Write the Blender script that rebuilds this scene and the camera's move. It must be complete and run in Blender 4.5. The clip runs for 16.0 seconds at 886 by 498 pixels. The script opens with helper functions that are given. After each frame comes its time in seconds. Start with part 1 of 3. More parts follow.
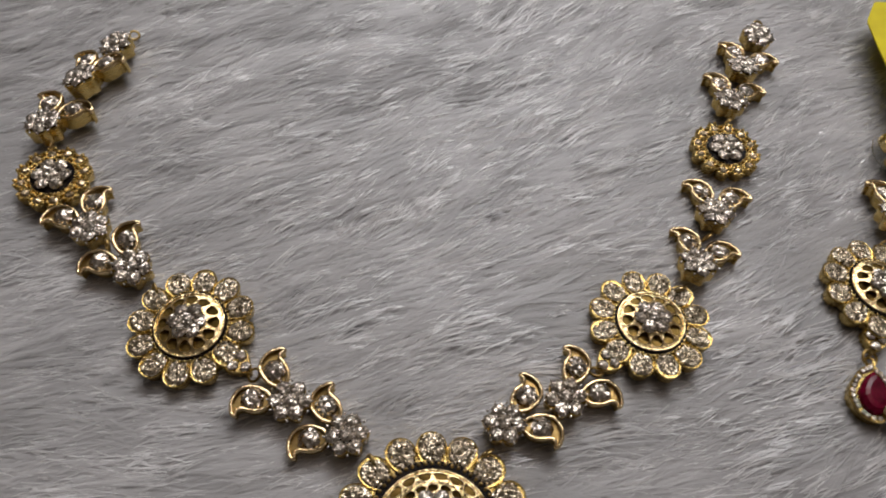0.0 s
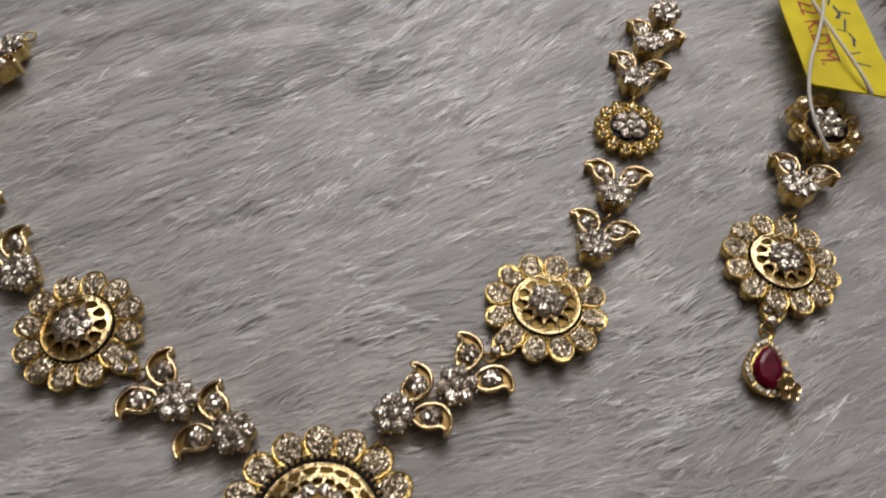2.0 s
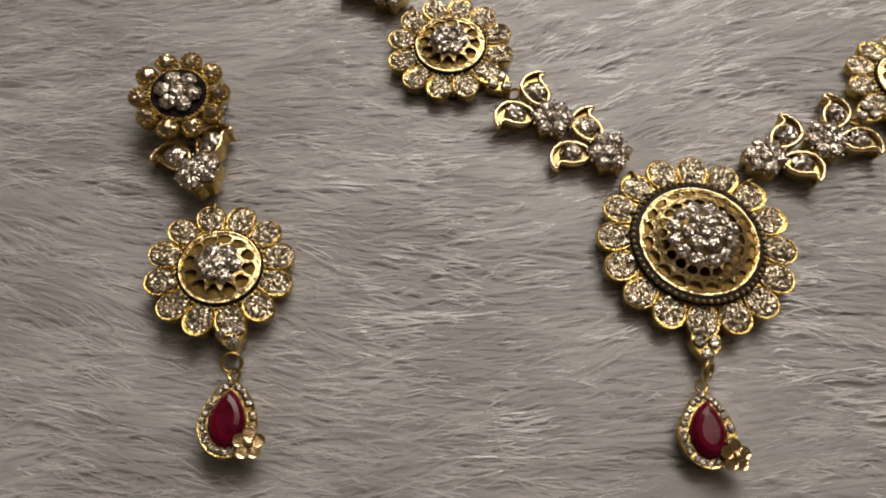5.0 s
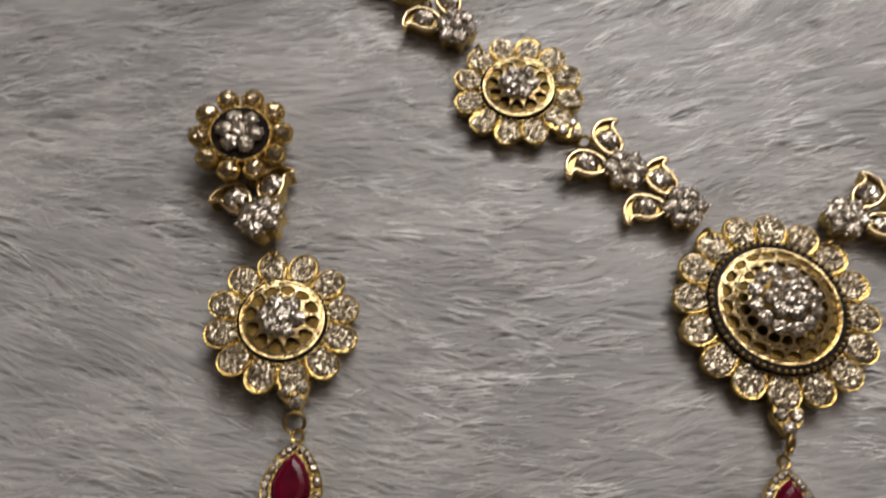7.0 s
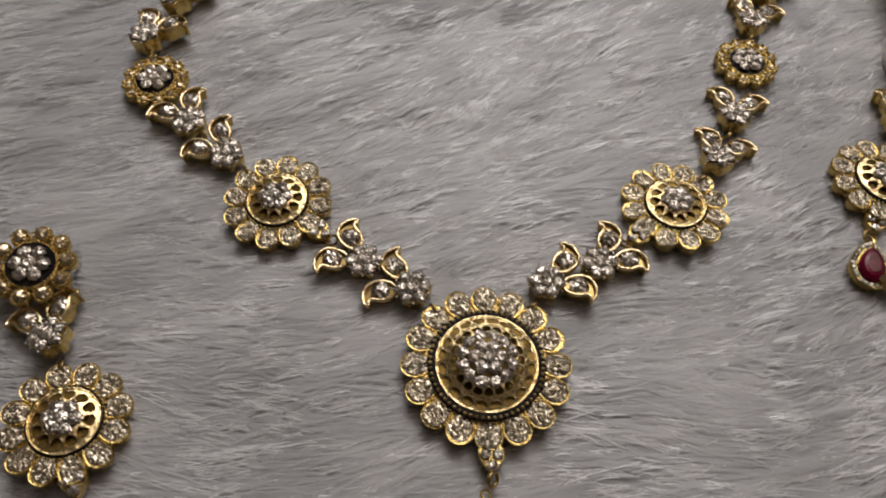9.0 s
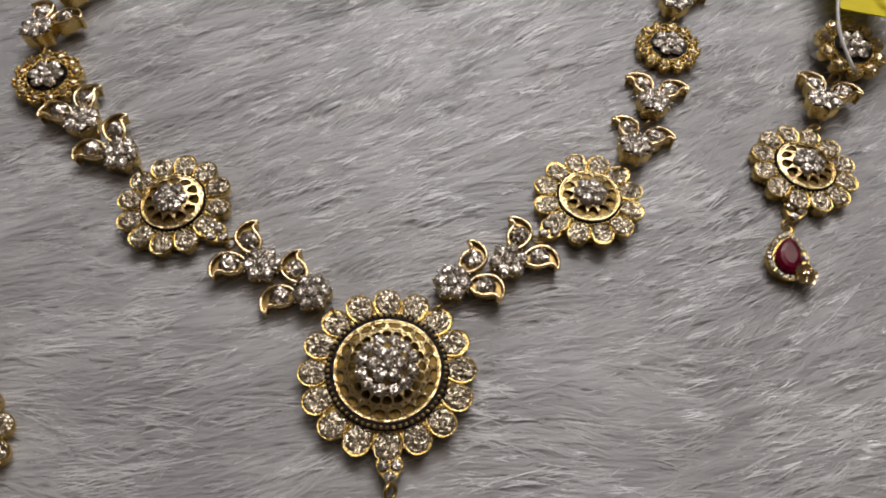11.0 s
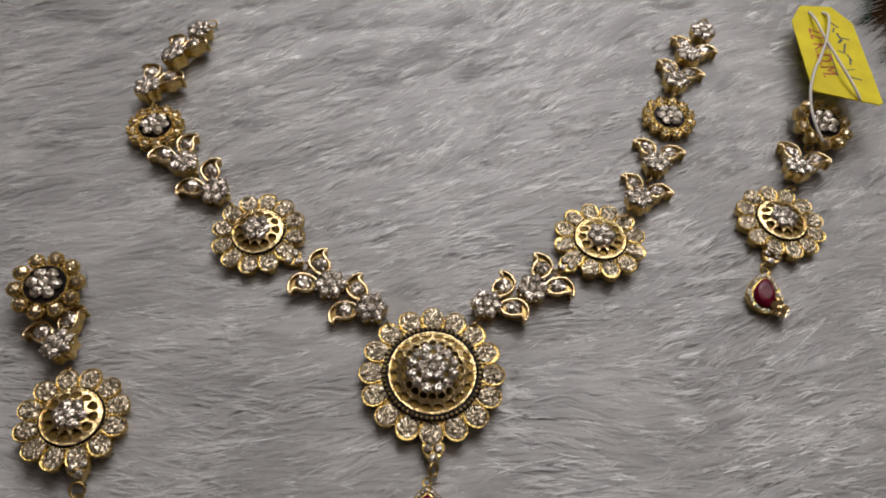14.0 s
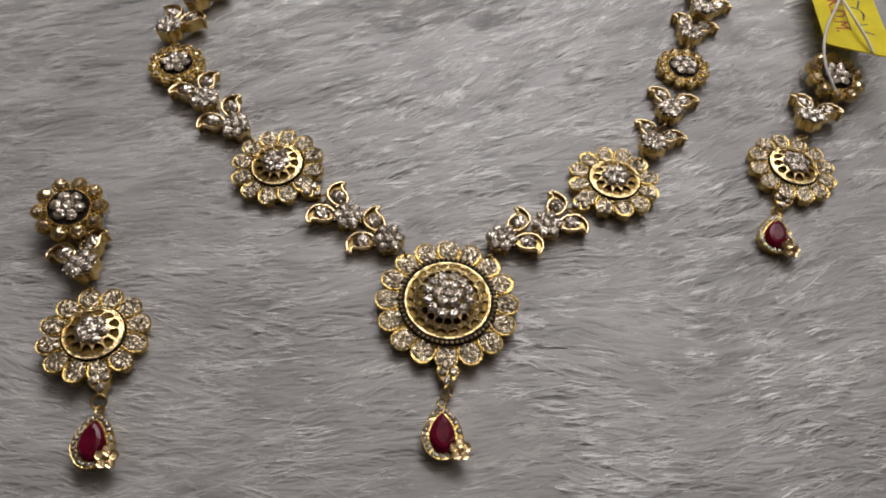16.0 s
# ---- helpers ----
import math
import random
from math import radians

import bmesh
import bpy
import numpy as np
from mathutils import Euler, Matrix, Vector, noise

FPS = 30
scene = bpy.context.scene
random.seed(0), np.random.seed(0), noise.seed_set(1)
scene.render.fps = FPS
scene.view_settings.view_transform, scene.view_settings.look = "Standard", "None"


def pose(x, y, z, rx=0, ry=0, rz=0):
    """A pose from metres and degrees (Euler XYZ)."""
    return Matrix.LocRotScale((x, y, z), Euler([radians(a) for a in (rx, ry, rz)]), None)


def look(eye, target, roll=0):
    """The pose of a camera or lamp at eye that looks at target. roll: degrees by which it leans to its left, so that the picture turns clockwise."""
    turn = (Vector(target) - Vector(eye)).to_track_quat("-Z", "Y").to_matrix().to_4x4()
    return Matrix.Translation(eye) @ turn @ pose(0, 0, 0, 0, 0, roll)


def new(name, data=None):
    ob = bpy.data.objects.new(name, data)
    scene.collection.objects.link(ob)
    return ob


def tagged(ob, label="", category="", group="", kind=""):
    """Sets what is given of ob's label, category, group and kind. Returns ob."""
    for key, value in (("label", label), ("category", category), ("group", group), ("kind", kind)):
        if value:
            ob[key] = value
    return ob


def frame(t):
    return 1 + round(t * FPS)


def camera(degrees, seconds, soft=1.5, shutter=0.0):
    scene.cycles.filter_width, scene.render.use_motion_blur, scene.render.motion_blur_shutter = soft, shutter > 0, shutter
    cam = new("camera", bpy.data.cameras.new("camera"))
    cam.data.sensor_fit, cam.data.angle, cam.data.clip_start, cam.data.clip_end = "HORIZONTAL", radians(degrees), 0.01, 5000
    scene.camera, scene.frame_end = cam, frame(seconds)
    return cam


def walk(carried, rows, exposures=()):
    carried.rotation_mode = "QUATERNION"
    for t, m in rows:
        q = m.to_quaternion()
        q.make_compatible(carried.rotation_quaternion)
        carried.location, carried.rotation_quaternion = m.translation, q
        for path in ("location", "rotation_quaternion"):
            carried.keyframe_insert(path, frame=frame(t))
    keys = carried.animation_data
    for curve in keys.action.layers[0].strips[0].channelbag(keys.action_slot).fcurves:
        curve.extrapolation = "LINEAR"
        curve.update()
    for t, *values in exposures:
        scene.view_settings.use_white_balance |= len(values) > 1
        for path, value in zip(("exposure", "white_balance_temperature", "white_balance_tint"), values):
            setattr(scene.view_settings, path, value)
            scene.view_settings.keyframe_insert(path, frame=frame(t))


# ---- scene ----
cam = camera(60.42, 16.0, 1.9, 0.3)
PATH = [
    (0.0, (-0.00682, -0.02696, 0.14148), (0.00267, 0.05108, 0.01373), 5.99),
    (0.5, (0.00423, -0.02215, 0.14701), (0.01241, 0.05239, 0.0171), 4.73),
    (1.0, (0.01297, -0.0199, 0.14501), (0.02179, 0.05543, 0.0156), 3.72),
    (1.5, (0.01706, -0.02013, 0.14391), (0.0271, 0.05634, 0.01525), 4.01),
    (2.0, (0.01424, -0.02704, 0.14141), (0.02476, 0.04886, 0.01246), 4.43),
    (2.5, (0.00094, -0.04397, 0.1384), (0.00882, 0.02955, 0.00788), 4.18),
    (3.0, (-0.00705, -0.05119, 0.13908), (-0.00159, 0.02189, 0.00821), 3.8),
    (3.5, (-0.02233, -0.05766, 0.13743), (-0.01714, 0.016, 0.00687), 4.88),
    (4.0, (-0.04044, -0.06313, 0.13296), (-0.03691, 0.00823, 0.00107), 4.92),
    (4.5, (-0.04379, -0.06656, 0.12387), (-0.04201, 0.00531, -0.00778), 3.94),
    (4.7, (-0.04344, -0.06538, 0.12384), (-0.04362, 0.00102, -0.01066), 3.35),
    (6.8, (-0.05742, -0.05359, 0.11869), (-0.05959, 0.00777, -0.01817), 4.79),
    (7.0, (-0.05694, -0.05265, 0.12252), (-0.05811, 0.01143, -0.0131), 5.49),
    (7.5, (-0.05106, -0.04185, 0.1403), (-0.05029, 0.02834, 0.00774), 5.45),
    (8.0, (-0.04509, -0.04434, 0.15238), (-0.04315, 0.03293, 0.02383), 4.84),
    (8.5, (-0.02918, -0.04773, 0.15733), (-0.0271, 0.0316, 0.03004), 3.15),
    (9.0, (-0.01348, -0.05764, 0.15067), (-0.00944, 0.01715, 0.0207), 3.29),
    (9.5, (-0.0068, -0.06012, 0.14872), (-0.00188, 0.01442, 0.01864), 3.36),
    (9.7, (-0.00458, -0.06014, 0.14632), (0.00074, 0.01549, 0.01689), 3.45),
    (11.8, (0.00575, -0.0462, 0.14848), (0.0145, 0.02264, 0.01549), 5.49),
    (12.0, (0.00585, -0.05103, 0.14754), (0.01489, 0.02439, 0.0182), 5.35),
    (12.5, (0.00154, -0.05777, 0.17079), (0.00902, 0.02418, 0.04538), 5.52),
    (13.0, (-0.00156, -0.06538, 0.17443), (0.00603, 0.01728, 0.0495), 6.01),
    (13.5, (0.00107, -0.06836, 0.17125), (0.00667, 0.01331, 0.04556), 4.63),
    (14.0, (-0.00463, -0.07318, 0.17533), (0.00069, 0.00693, 0.04863), 4.53),
    (14.5, (-0.00579, -0.08327, 0.17462), (-0.00057, -0.0018, 0.04878), 4.86),
    (15.0, (-0.00868, -0.08648, 0.17327), (-0.00265, -0.0049, 0.04754), 5.82),
    (15.5, (-0.00785, -0.08913, 0.17082), (-0.00254, -0.00903, 0.04411), 5.83),
    (16.0, (-0.00809, -0.08913, 0.16864), (-0.00299, -0.00925, 0.04178), 5.56),
]
walk(cam, [(t, look(eye, target, roll)) for t, eye, target, roll in PATH],
     [(0, -0.06, 6450, 10), (0.5, 0.01, 6480, 10), (1.5, -0.05, 6500, 10), (2, -0.09, 6620, 10), (3, -0.16, 6750, 10), (3.5, -0.23, 6850, 10), (4, -0.24, 7250, 10), (4.5, -0.03, 7350, 10),
      (7, 0.03, 6820, 10), (7.5, 0.11, 6700, 10), (8, 0.14, 6540, 10), (8.5, 0.03, 6550, 10), (9, -0.09, 6620, 10), (9.5, -0.03, 6580, 10), (12, 0.04, 6520, 10), (13.5, -0.03, 6560, 10), (16, -0.03, 6600, 10)])

# ---- world and lamps: a jeweller's shop with ceiling lights ----
world = bpy.data.worlds.new("world")
scene.world = world
world.use_nodes = True
world.node_tree.nodes["Background"].inputs[0].default_value = (0.62, 0.6, 0.6, 1)
world.node_tree.nodes["Background"].inputs[1].default_value = 0.08
scene.view_settings.exposure = 0.0


def area_lamp(name, place, aim, size_x, size_y, watts, colour, spread=180):
    data = bpy.data.lights.new(name, "AREA")
    data.shape, data.size, data.size_y = "RECTANGLE", size_x, size_y
    data.energy, data.color, data.spread = watts, colour, radians(spread)
    ob = new(name, data)
    ob.matrix_world = look(place, aim)
    return ob


area_lamp("panel_light", (0.5, 1.25, 1.4), (0.12, 0.31, 0), 0.9, 0.9, 1.55, (0.945, 0.945, 0.965), 45)
area_lamp("panel_light", (-0.1, 1.5, 1.25), (0.0, 0.3, 0), 0.75, 0.75, 0.92, (0.945, 0.945, 0.965), 45)
area_lamp("panel_light", (-0.85, 0.8, 1.6), (-0.4, 0.3, 0), 0.4, 0.4, 0.2, (0.96, 0.94, 0.98))
area_lamp("ceiling_panel", (0.35, 0.85, 1.64), (0.35, 0.85, 0), 1.5, 1.3, 1.7, (1.0, 0.92, 0.87))
for x, y, watts in ((-0.45, -0.6, 0.06), (0.75, -0.3, 0.45), (0.1, 0.2, 0.4), (-0.6, 0.1, 0.08), (0.55, 0.45, 0.8), (0.05, 0.75, 0.9), (-0.25, 1.2, 0.7), (1.1, 0.9, 0.9)):
    area_lamp("spot_light", (x, y, 1.62), (x * 0.5, y * 0.5, 0), 0.07, 0.07, watts, (1.0, 0.85, 0.76))


# ---- materials ----
def material(name, colour, rough=0.5, metal=0.0, **more):
    m = bpy.data.materials.new(name)
    m.use_nodes = True
    b = m.node_tree.nodes["Principled BSDF"]
    b.inputs["Base Color"].default_value = (*colour, 1)
    b.inputs["Roughness"].default_value = rough
    b.inputs["Metallic"].default_value = metal
    for key, value in more.items():
        b.inputs[key.replace("_", " ")].default_value = value
    return m


def node(m, kind, **props):
    n = m.node_tree.nodes.new(kind)
    for key, value in props.items():
        if key in n.inputs:
            n.inputs[key].default_value = value
    return n


def link(m, a, b):
    m.node_tree.links.new(a, b)


def blotched(m, low, high, scale, detail=4.0):
    """Base colour that wanders between two colours, in object space."""
    c, n, r = node(m, "ShaderNodeTexCoord"), node(m, "ShaderNodeTexNoise", Scale=scale, Detail=detail), node(m, "ShaderNodeValToRGB")
    r.color_ramp.elements[0].color, r.color_ramp.elements[1].color = (*low, 1), (*high, 1)
    r.color_ramp.elements[0].position, r.color_ramp.elements[1].position = 0.35, 0.65
    link(m, c.outputs["Object"], n.inputs["Vector"])
    link(m, n.outputs["Fac"], r.inputs["Fac"])
    link(m, r.outputs["Color"], m.node_tree.nodes["Principled BSDF"].inputs["Base Color"])
    return n


def bumped(m, scale, strength, distance):
    c, n, b = node(m, "ShaderNodeTexCoord"), node(m, "ShaderNodeTexNoise", Scale=scale, Detail=4.0), node(m, "ShaderNodeBump", Strength=strength, Distance=distance)
    link(m, c.outputs["Object"], n.inputs["Vector"])
    link(m, n.outputs["Fac"], b.inputs["Height"])
    link(m, b.outputs["Normal"], m.node_tree.nodes["Principled BSDF"].inputs["Normal"])


GOLD = material("gold", (0.86, 0.58, 0.2), 0.25, 1.0)
blotched(GOLD, (0.58, 0.41, 0.13), (0.8, 0.6, 0.24), 400)
bumped(GOLD, 1300, 0.6, 0.0004)
POLISHED = material("polished_gold", (0.93, 0.7, 0.31), 0.15, 1.0)
blotched(POLISHED, (0.8, 0.6, 0.31), (0.92, 0.73, 0.43), 300)
bumped(POLISHED, 800, 0.5, 0.0004)
DOME = material("satin_gold", (0.95, 0.76, 0.44), 0.26, 1.0)
blotched(DOME, (0.84, 0.63, 0.3), (0.95, 0.76, 0.42), 300)
bumped(DOME, 700, 0.9, 0.0006)
# gold with the shade of hollows put into its colour
SHADED_GOLD = material("shaded_gold", (0.4, 0.24, 0.06), 0.45, 1.0)
blotched(SHADED_GOLD, (0.07, 0.045, 0.012), (0.19, 0.12, 0.035), 500)
# oxidised gold of beads and rings; on leaf tops its darkness is painted shade
BRONZE = material("oxidised_shaded_gold", (0.3, 0.22, 0.12), 0.3, 1.0)
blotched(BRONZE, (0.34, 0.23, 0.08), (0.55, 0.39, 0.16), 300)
SILVER = material("white_metal", (0.72, 0.7, 0.68), 0.18, 1.0)
ENAMEL = material("black_enamel", (0.012, 0.01, 0.012), 0.3, 0.0, Specular_IOR_Level=0.06)
blotched(ENAMEL, (0.008, 0.007, 0.008), (0.03, 0.022, 0.016), 600)
RUBY = material("ruby", (0.13, 0.002, 0.016), 0.2, 0.0, IOR=1.77, Specular_IOR_Level=0.14)
blotched(RUBY, (0.07, 0.001, 0.009), (0.16, 0.003, 0.022), 420)


def stone_material(name, tint, metal, rough, cut=2600, tilt=0.85):
    """A cut stone over bright foil, each stone a little lighter or darker."""
    m = material(name, tint, rough, metal, IOR=2.1)
    info, ramp = node(m, "ShaderNodeObjectInfo"), node(m, "ShaderNodeValToRGB")
    ramp.color_ramp.elements[0].color = (*[0.75 * v for v in tint], 1)
    ramp.color_ramp.elements[1].color = (*tint, 1)
    link(m, info.outputs["Random"], ramp.inputs["Fac"])
    b = m.node_tree.nodes["Principled BSDF"]
    link(m, ramp.outputs["Color"], b.inputs["Base Color"])
    # fine cut: every small cell of the stone tips its own way
    where, shift, cells = node(m, "ShaderNodeTexCoord"), node(m, "ShaderNodeVectorMath"), node(m, "ShaderNodeTexVoronoi", Scale=cut)
    centre, size, total, unit = (node(m, "ShaderNodeVectorMath") for k in range(4))
    info2 = node(m, "ShaderNodeNewGeometry")
    shift.operation, centre.operation, size.operation, total.operation, unit.operation = "ADD", "SUBTRACT", "SCALE", "ADD", "NORMALIZE"
    centre.inputs[1].default_value = (0.5, 0.5, 0.5)
    size.inputs["Scale"].default_value = tilt
    link(m, where.outputs["Object"], shift.inputs[0])
    link(m, info.outputs["Random"], shift.inputs[1])
    link(m, shift.outputs[0], cells.inputs["Vector"])
    link(m, cells.outputs["Color"], centre.inputs[0])
    link(m, centre.outputs[0], size.inputs[0])
    link(m, size.outputs[0], total.inputs[0])
    link(m, info2.outputs["Normal"], total.inputs[1])
    link(m, total.outputs[0], unit.inputs[0])
    link(m, unit.outputs[0], b.inputs["Normal"])
    return m


STONE = stone_material("clear_stone", (0.61, 0.54, 0.46), 0.92, 0.22, 4600, 0.85)
PAVE = stone_material("petal_stone", (0.57, 0.48, 0.35), 0.92, 0.2, 4200, 0.9)
AMBER = stone_material("smoky_stone", (0.6, 0.47, 0.29), 0.9, 0.16, 2600, 0.4)

CARD = material("yellow_card", (0.8, 0.66, 0.004), 0.5, 0.0, Specular_IOR_Level=0.2)
blotched(CARD, (0.68, 0.55, 0.003), (0.8, 0.67, 0.006), 120)
RED_INK = material("red_ink", (0.45, 0.05, 0.015), 0.6)
BLUE_INK = material("dark_ink", (0.03, 0.035, 0.05), 0.5)
THREAD = material("cotton_thread", (0.72, 0.68, 0.64), 0.8)
bumped(THREAD, 3000, 0.6, 0.0003)
PLASTIC = material("clear_plastic", (0.95, 0.95, 0.95), 0.12, 0.0, Transmission_Weight=0.95, IOR=1.2)

HIDE = material("fur_hide", (0.7, 0.68, 0.66), 0.9)
blotched(HIDE, (0.6, 0.58, 0.57), (0.76, 0.74, 0.72), 60)


def hair_material(name, dark, pale, rough, upward, clear, gloss, sheer):
    """Hair whose strands differ a little in shade and let light through; upward: how far the pile shades as one soft surface."""
    m = material(name, pale, rough, 0.0, Specular_IOR_Level=gloss)
    b, out = m.node_tree.nodes["Principled BSDF"], m.node_tree.nodes["Material Output"]
    info, ramp = node(m, "ShaderNodeNewGeometry"), node(m, "ShaderNodeValToRGB")
    e = ramp.color_ramp.elements
    e[0].color, e[1].color = (*dark, 1), (*pale, 1)
    through_hair, mix = node(m, "ShaderNodeBsdfTranslucent"), node(m, "ShaderNodeMixShader", Fac=clear)
    unit, add = node(m, "ShaderNodeVectorMath"), node(m, "ShaderNodeVectorMath")
    unit.operation, add.operation = "NORMALIZE", "ADD"
    add.inputs[1].default_value = (0, 0, upward)
    link(m, info.outputs["Normal"], add.inputs[0])
    link(m, add.outputs[0], unit.inputs[0])
    link(m, unit.outputs[0], b.inputs["Normal"])
    link(m, info.outputs["Random Per Island"], ramp.inputs["Fac"])
    # greyer and whiter parts of the pelt, several centimetres wide
    where, cloud, shade, tone = node(m, "ShaderNodeTexCoord"), node(m, "ShaderNodeTexNoise", Scale=34.0, Detail=3.0), node(m, "ShaderNodeMapRange"), node(m, "ShaderNodeVectorMath")
    shade.inputs["From Min"].default_value, shade.inputs["From Max"].default_value = 0.32, 0.66
    shade.inputs["To Min"].default_value, shade.inputs["To Max"].default_value = 0.88, 1.04
    tone.operation = "SCALE"
    link(m, where.outputs["Object"], cloud.inputs["Vector"])
    link(m, cloud.outputs["Fac"], shade.inputs["Value"])
    # lighter and darker locks, drawn out along the hair
    swing, draw, lock, lock_shade, lock_tone = node(m, "ShaderNodeMapping"), node(m, "ShaderNodeMapping"), node(m, "ShaderNodeTexNoise", Scale=1.0, Detail=3.0, Distortion=0.6), node(m, "ShaderNodeMapRange"), node(m, "ShaderNodeVectorMath")
    swing.inputs["Rotation"].default_value = (0, 0, radians(-17))
    draw.inputs["Scale"].default_value = (45, 230, 40)
    lock_shade.inputs["From Min"].default_value, lock_shade.inputs["From Max"].default_value = 0.3, 0.7
    lock_shade.inputs["To Min"].default_value, lock_shade.inputs["To Max"].default_value = 0.91, 1.06
    lock_tone.operation = "SCALE"
    link(m, where.outputs["Object"], swing.inputs["Vector"])
    link(m, swing.outputs[0], draw.inputs["Vector"])
    link(m, draw.outputs[0], lock.inputs["Vector"])
    link(m, lock.outputs["Fac"], lock_shade.inputs["Value"])
    link(m, ramp.outputs["Color"], lock_tone.inputs[0])
    link(m, lock_shade.outputs[0], lock_tone.inputs["Scale"])
    link(m, lock_tone.outputs[0], tone.inputs[0])
    link(m, shade.outputs[0], tone.inputs["Scale"])
    link(m, tone.outputs[0], b.inputs["Base Color"])
    link(m, tone.outputs[0], through_hair.inputs["Color"])
    link(m, b.outputs[0], mix.inputs[1])
    link(m, through_hair.outputs[0], mix.inputs[2])
    fine, thin = node(m, "ShaderNodeBsdfTransparent"), node(m, "ShaderNodeMixShader", Fac=sheer)
    link(m, mix.outputs[0], thin.inputs[1])
    link(m, fine.outputs[0], thin.inputs[2])
    link(m, thin.outputs[0], out.inputs["Surface"])
    return m


HAIR = hair_material("white_hair", (0.8, 0.785, 0.78), (0.91, 0.895, 0.89), 0.34, 1.5, 0.5, 0.8, 0.6)
GLOSSY_HAIR = hair_material("glossy_hair", (0.84, 0.82, 0.82), (0.93, 0.92, 0.91), 0.24, 0.6, 0.3, 1.0, 0.3)
# dark grey strands: the shade in partings of the hair, put into colour
GREY_GAP_HAIR = hair_material("grey_gap_hair", (0.12, 0.12, 0.13), (0.4, 0.39, 0.4), 0.5, 0.4, 0.2, 0.3, 0.45)
COUNTER = material("counter_wood", (0.045, 0.028, 0.016), 1.0, 0.0, Specular_IOR_Level=0.0)
blotched(COUNTER, (0.012, 0.007, 0.004), (0.035, 0.02, 0.01), 14)
VELVET = material("black_velvet", (0.008, 0.008, 0.008), 1.0, 0.0, Specular_IOR_Level=0.0)
blotched(VELVET, (0.005, 0.005, 0.005), (0.013, 0.012, 0.012), 90)
GREEN = material("green_cloth", (0.012, 0.035, 0.016), 1.0, 0.0, Specular_IOR_Level=0.0)
blotched(GREEN, (0.004, 0.016, 0.008), (0.01, 0.035, 0.016), 60)
WALL = material("wall_paint", (0.78, 0.75, 0.7), 0.8)
blotched(WALL, (0.74, 0.71, 0.66), (0.82, 0.79, 0.75), 2)
FLOOR = material("floor_tile", (0.35, 0.32, 0.29), 0.4)
blotched(FLOOR, (0.3, 0.27, 0.25), (0.4, 0.37, 0.34), 4)

MM = 0.001
rng = random.Random(7)


# ---- mesh helpers: all shapes below in millimetres ----
def finish(name, bm, mat, smooth=False):
    bmesh.ops.scale(bm, vec=(MM, MM, MM), verts=bm.verts)
    bmesh.ops.recalc_face_normals(bm, faces=bm.faces)
    me = bpy.data.meshes.new(name)
    bm.to_mesh(me)
    bm.free()
    me.materials.append(mat)
    if smooth:
        me.polygons.foreach_set("use_smooth", [True] * len(me.polygons))
    return me


def part(name, me, parent, m=None, label="", scale=1.0):
    """Links a mesh as a child of a thing or part, at a place in millimetres."""
    ob = new(name, me)
    ob.parent = parent
    ob.matrix_basis = (m or Matrix()) @ Matrix.Scale(scale, 4)
    return tagged(ob, label)


def put(x, y, z, turn=0.0, tip=0.0, lean=0.0):
    return Matrix.LocRotScale((x * MM, y * MM, z * MM), Euler((radians(tip), radians(lean), radians(turn))), None)


def prism(bm, outline, z0, z1, bevel=0.0, inset=0.0):
    """A closed outline pulled up from z0 to z1, with a bevelled upper edge."""
    cx, cy = sum(p[0] for p in outline) / len(outline), sum(p[1] for p in outline) / len(outline)

    def ring(z, k):
        return [bm.verts.new((cx + (x - cx) * k, cy + (y - cy) * k, z)) for x, y in outline]

    size = max(math.hypot(x - cx, y - cy) for x, y in outline)
    levels = [(z0, 1 - inset / size), (z1 - bevel, 1.0)]
    if bevel:
        levels.append((z1, 1 - bevel / size))
    rings = [ring(*lv) for lv in levels]
    n = len(outline)
    for a, b in zip(rings, rings[1:]):
        for i in range(n):
            bm.faces.new((a[i], a[(i + 1) % n], b[(i + 1) % n], b[i]))
    bm.faces.new(rings[-1])
    bm.faces.new(rings[0][::-1])


def tube(bm, points, r, closed=True, sides=6):
    pts = [Vector(p) for p in points]
    n, rings = len(pts), []
    for i, p in enumerate(pts):
        a = pts[i - 1] if closed or i else p
        b = pts[(i + 1) % n] if closed or i < n - 1 else p
        d = (b - a).normalized()
        up = Vector((0, 0, 1)) if abs(d.z) < 0.9 else Vector((1, 0, 0))
        u = d.cross(up).normalized()
        v = u.cross(d)
        rings.append([bm.verts.new(p + r * (math.cos(t) * u + math.sin(t) * v)) for t in [2 * math.pi * k / sides for k in range(sides)]])
    for i in range(n if closed else n - 1):
        a, b = rings[i], rings[(i + 1) % n]
        for k in range(sides):
            bm.faces.new((a[k], a[(k + 1) % sides], b[(k + 1) % sides], b[k]))
    if not closed:
        bm.faces.new(rings[0][::-1])
        bm.faces.new(rings[-1])


def bead(bm, x, y, z, r, rings=3, sides=6):
    top, low = bm.verts.new((x, y, z + r)), bm.verts.new((x, y, z - r))
    rows = []
    for k in range(1, rings + 1):
        a = math.pi * k / (rings + 1)
        rows.append([bm.verts.new((x + r * math.sin(a) * math.cos(t), y + r * math.sin(a) * math.sin(t), z + r * math.cos(a))) for t in [2 * math.pi * j / sides for j in range(sides)]])
    for j in range(sides):
        i = (j + 1) % sides
        bm.faces.new((top, rows[0][j], rows[0][i]))
        bm.faces.new((low, rows[-1][i], rows[-1][j]))
        for a, b in zip(rows, rows[1:]):
            bm.faces.new((a[j], b[j], b[i], a[i]))


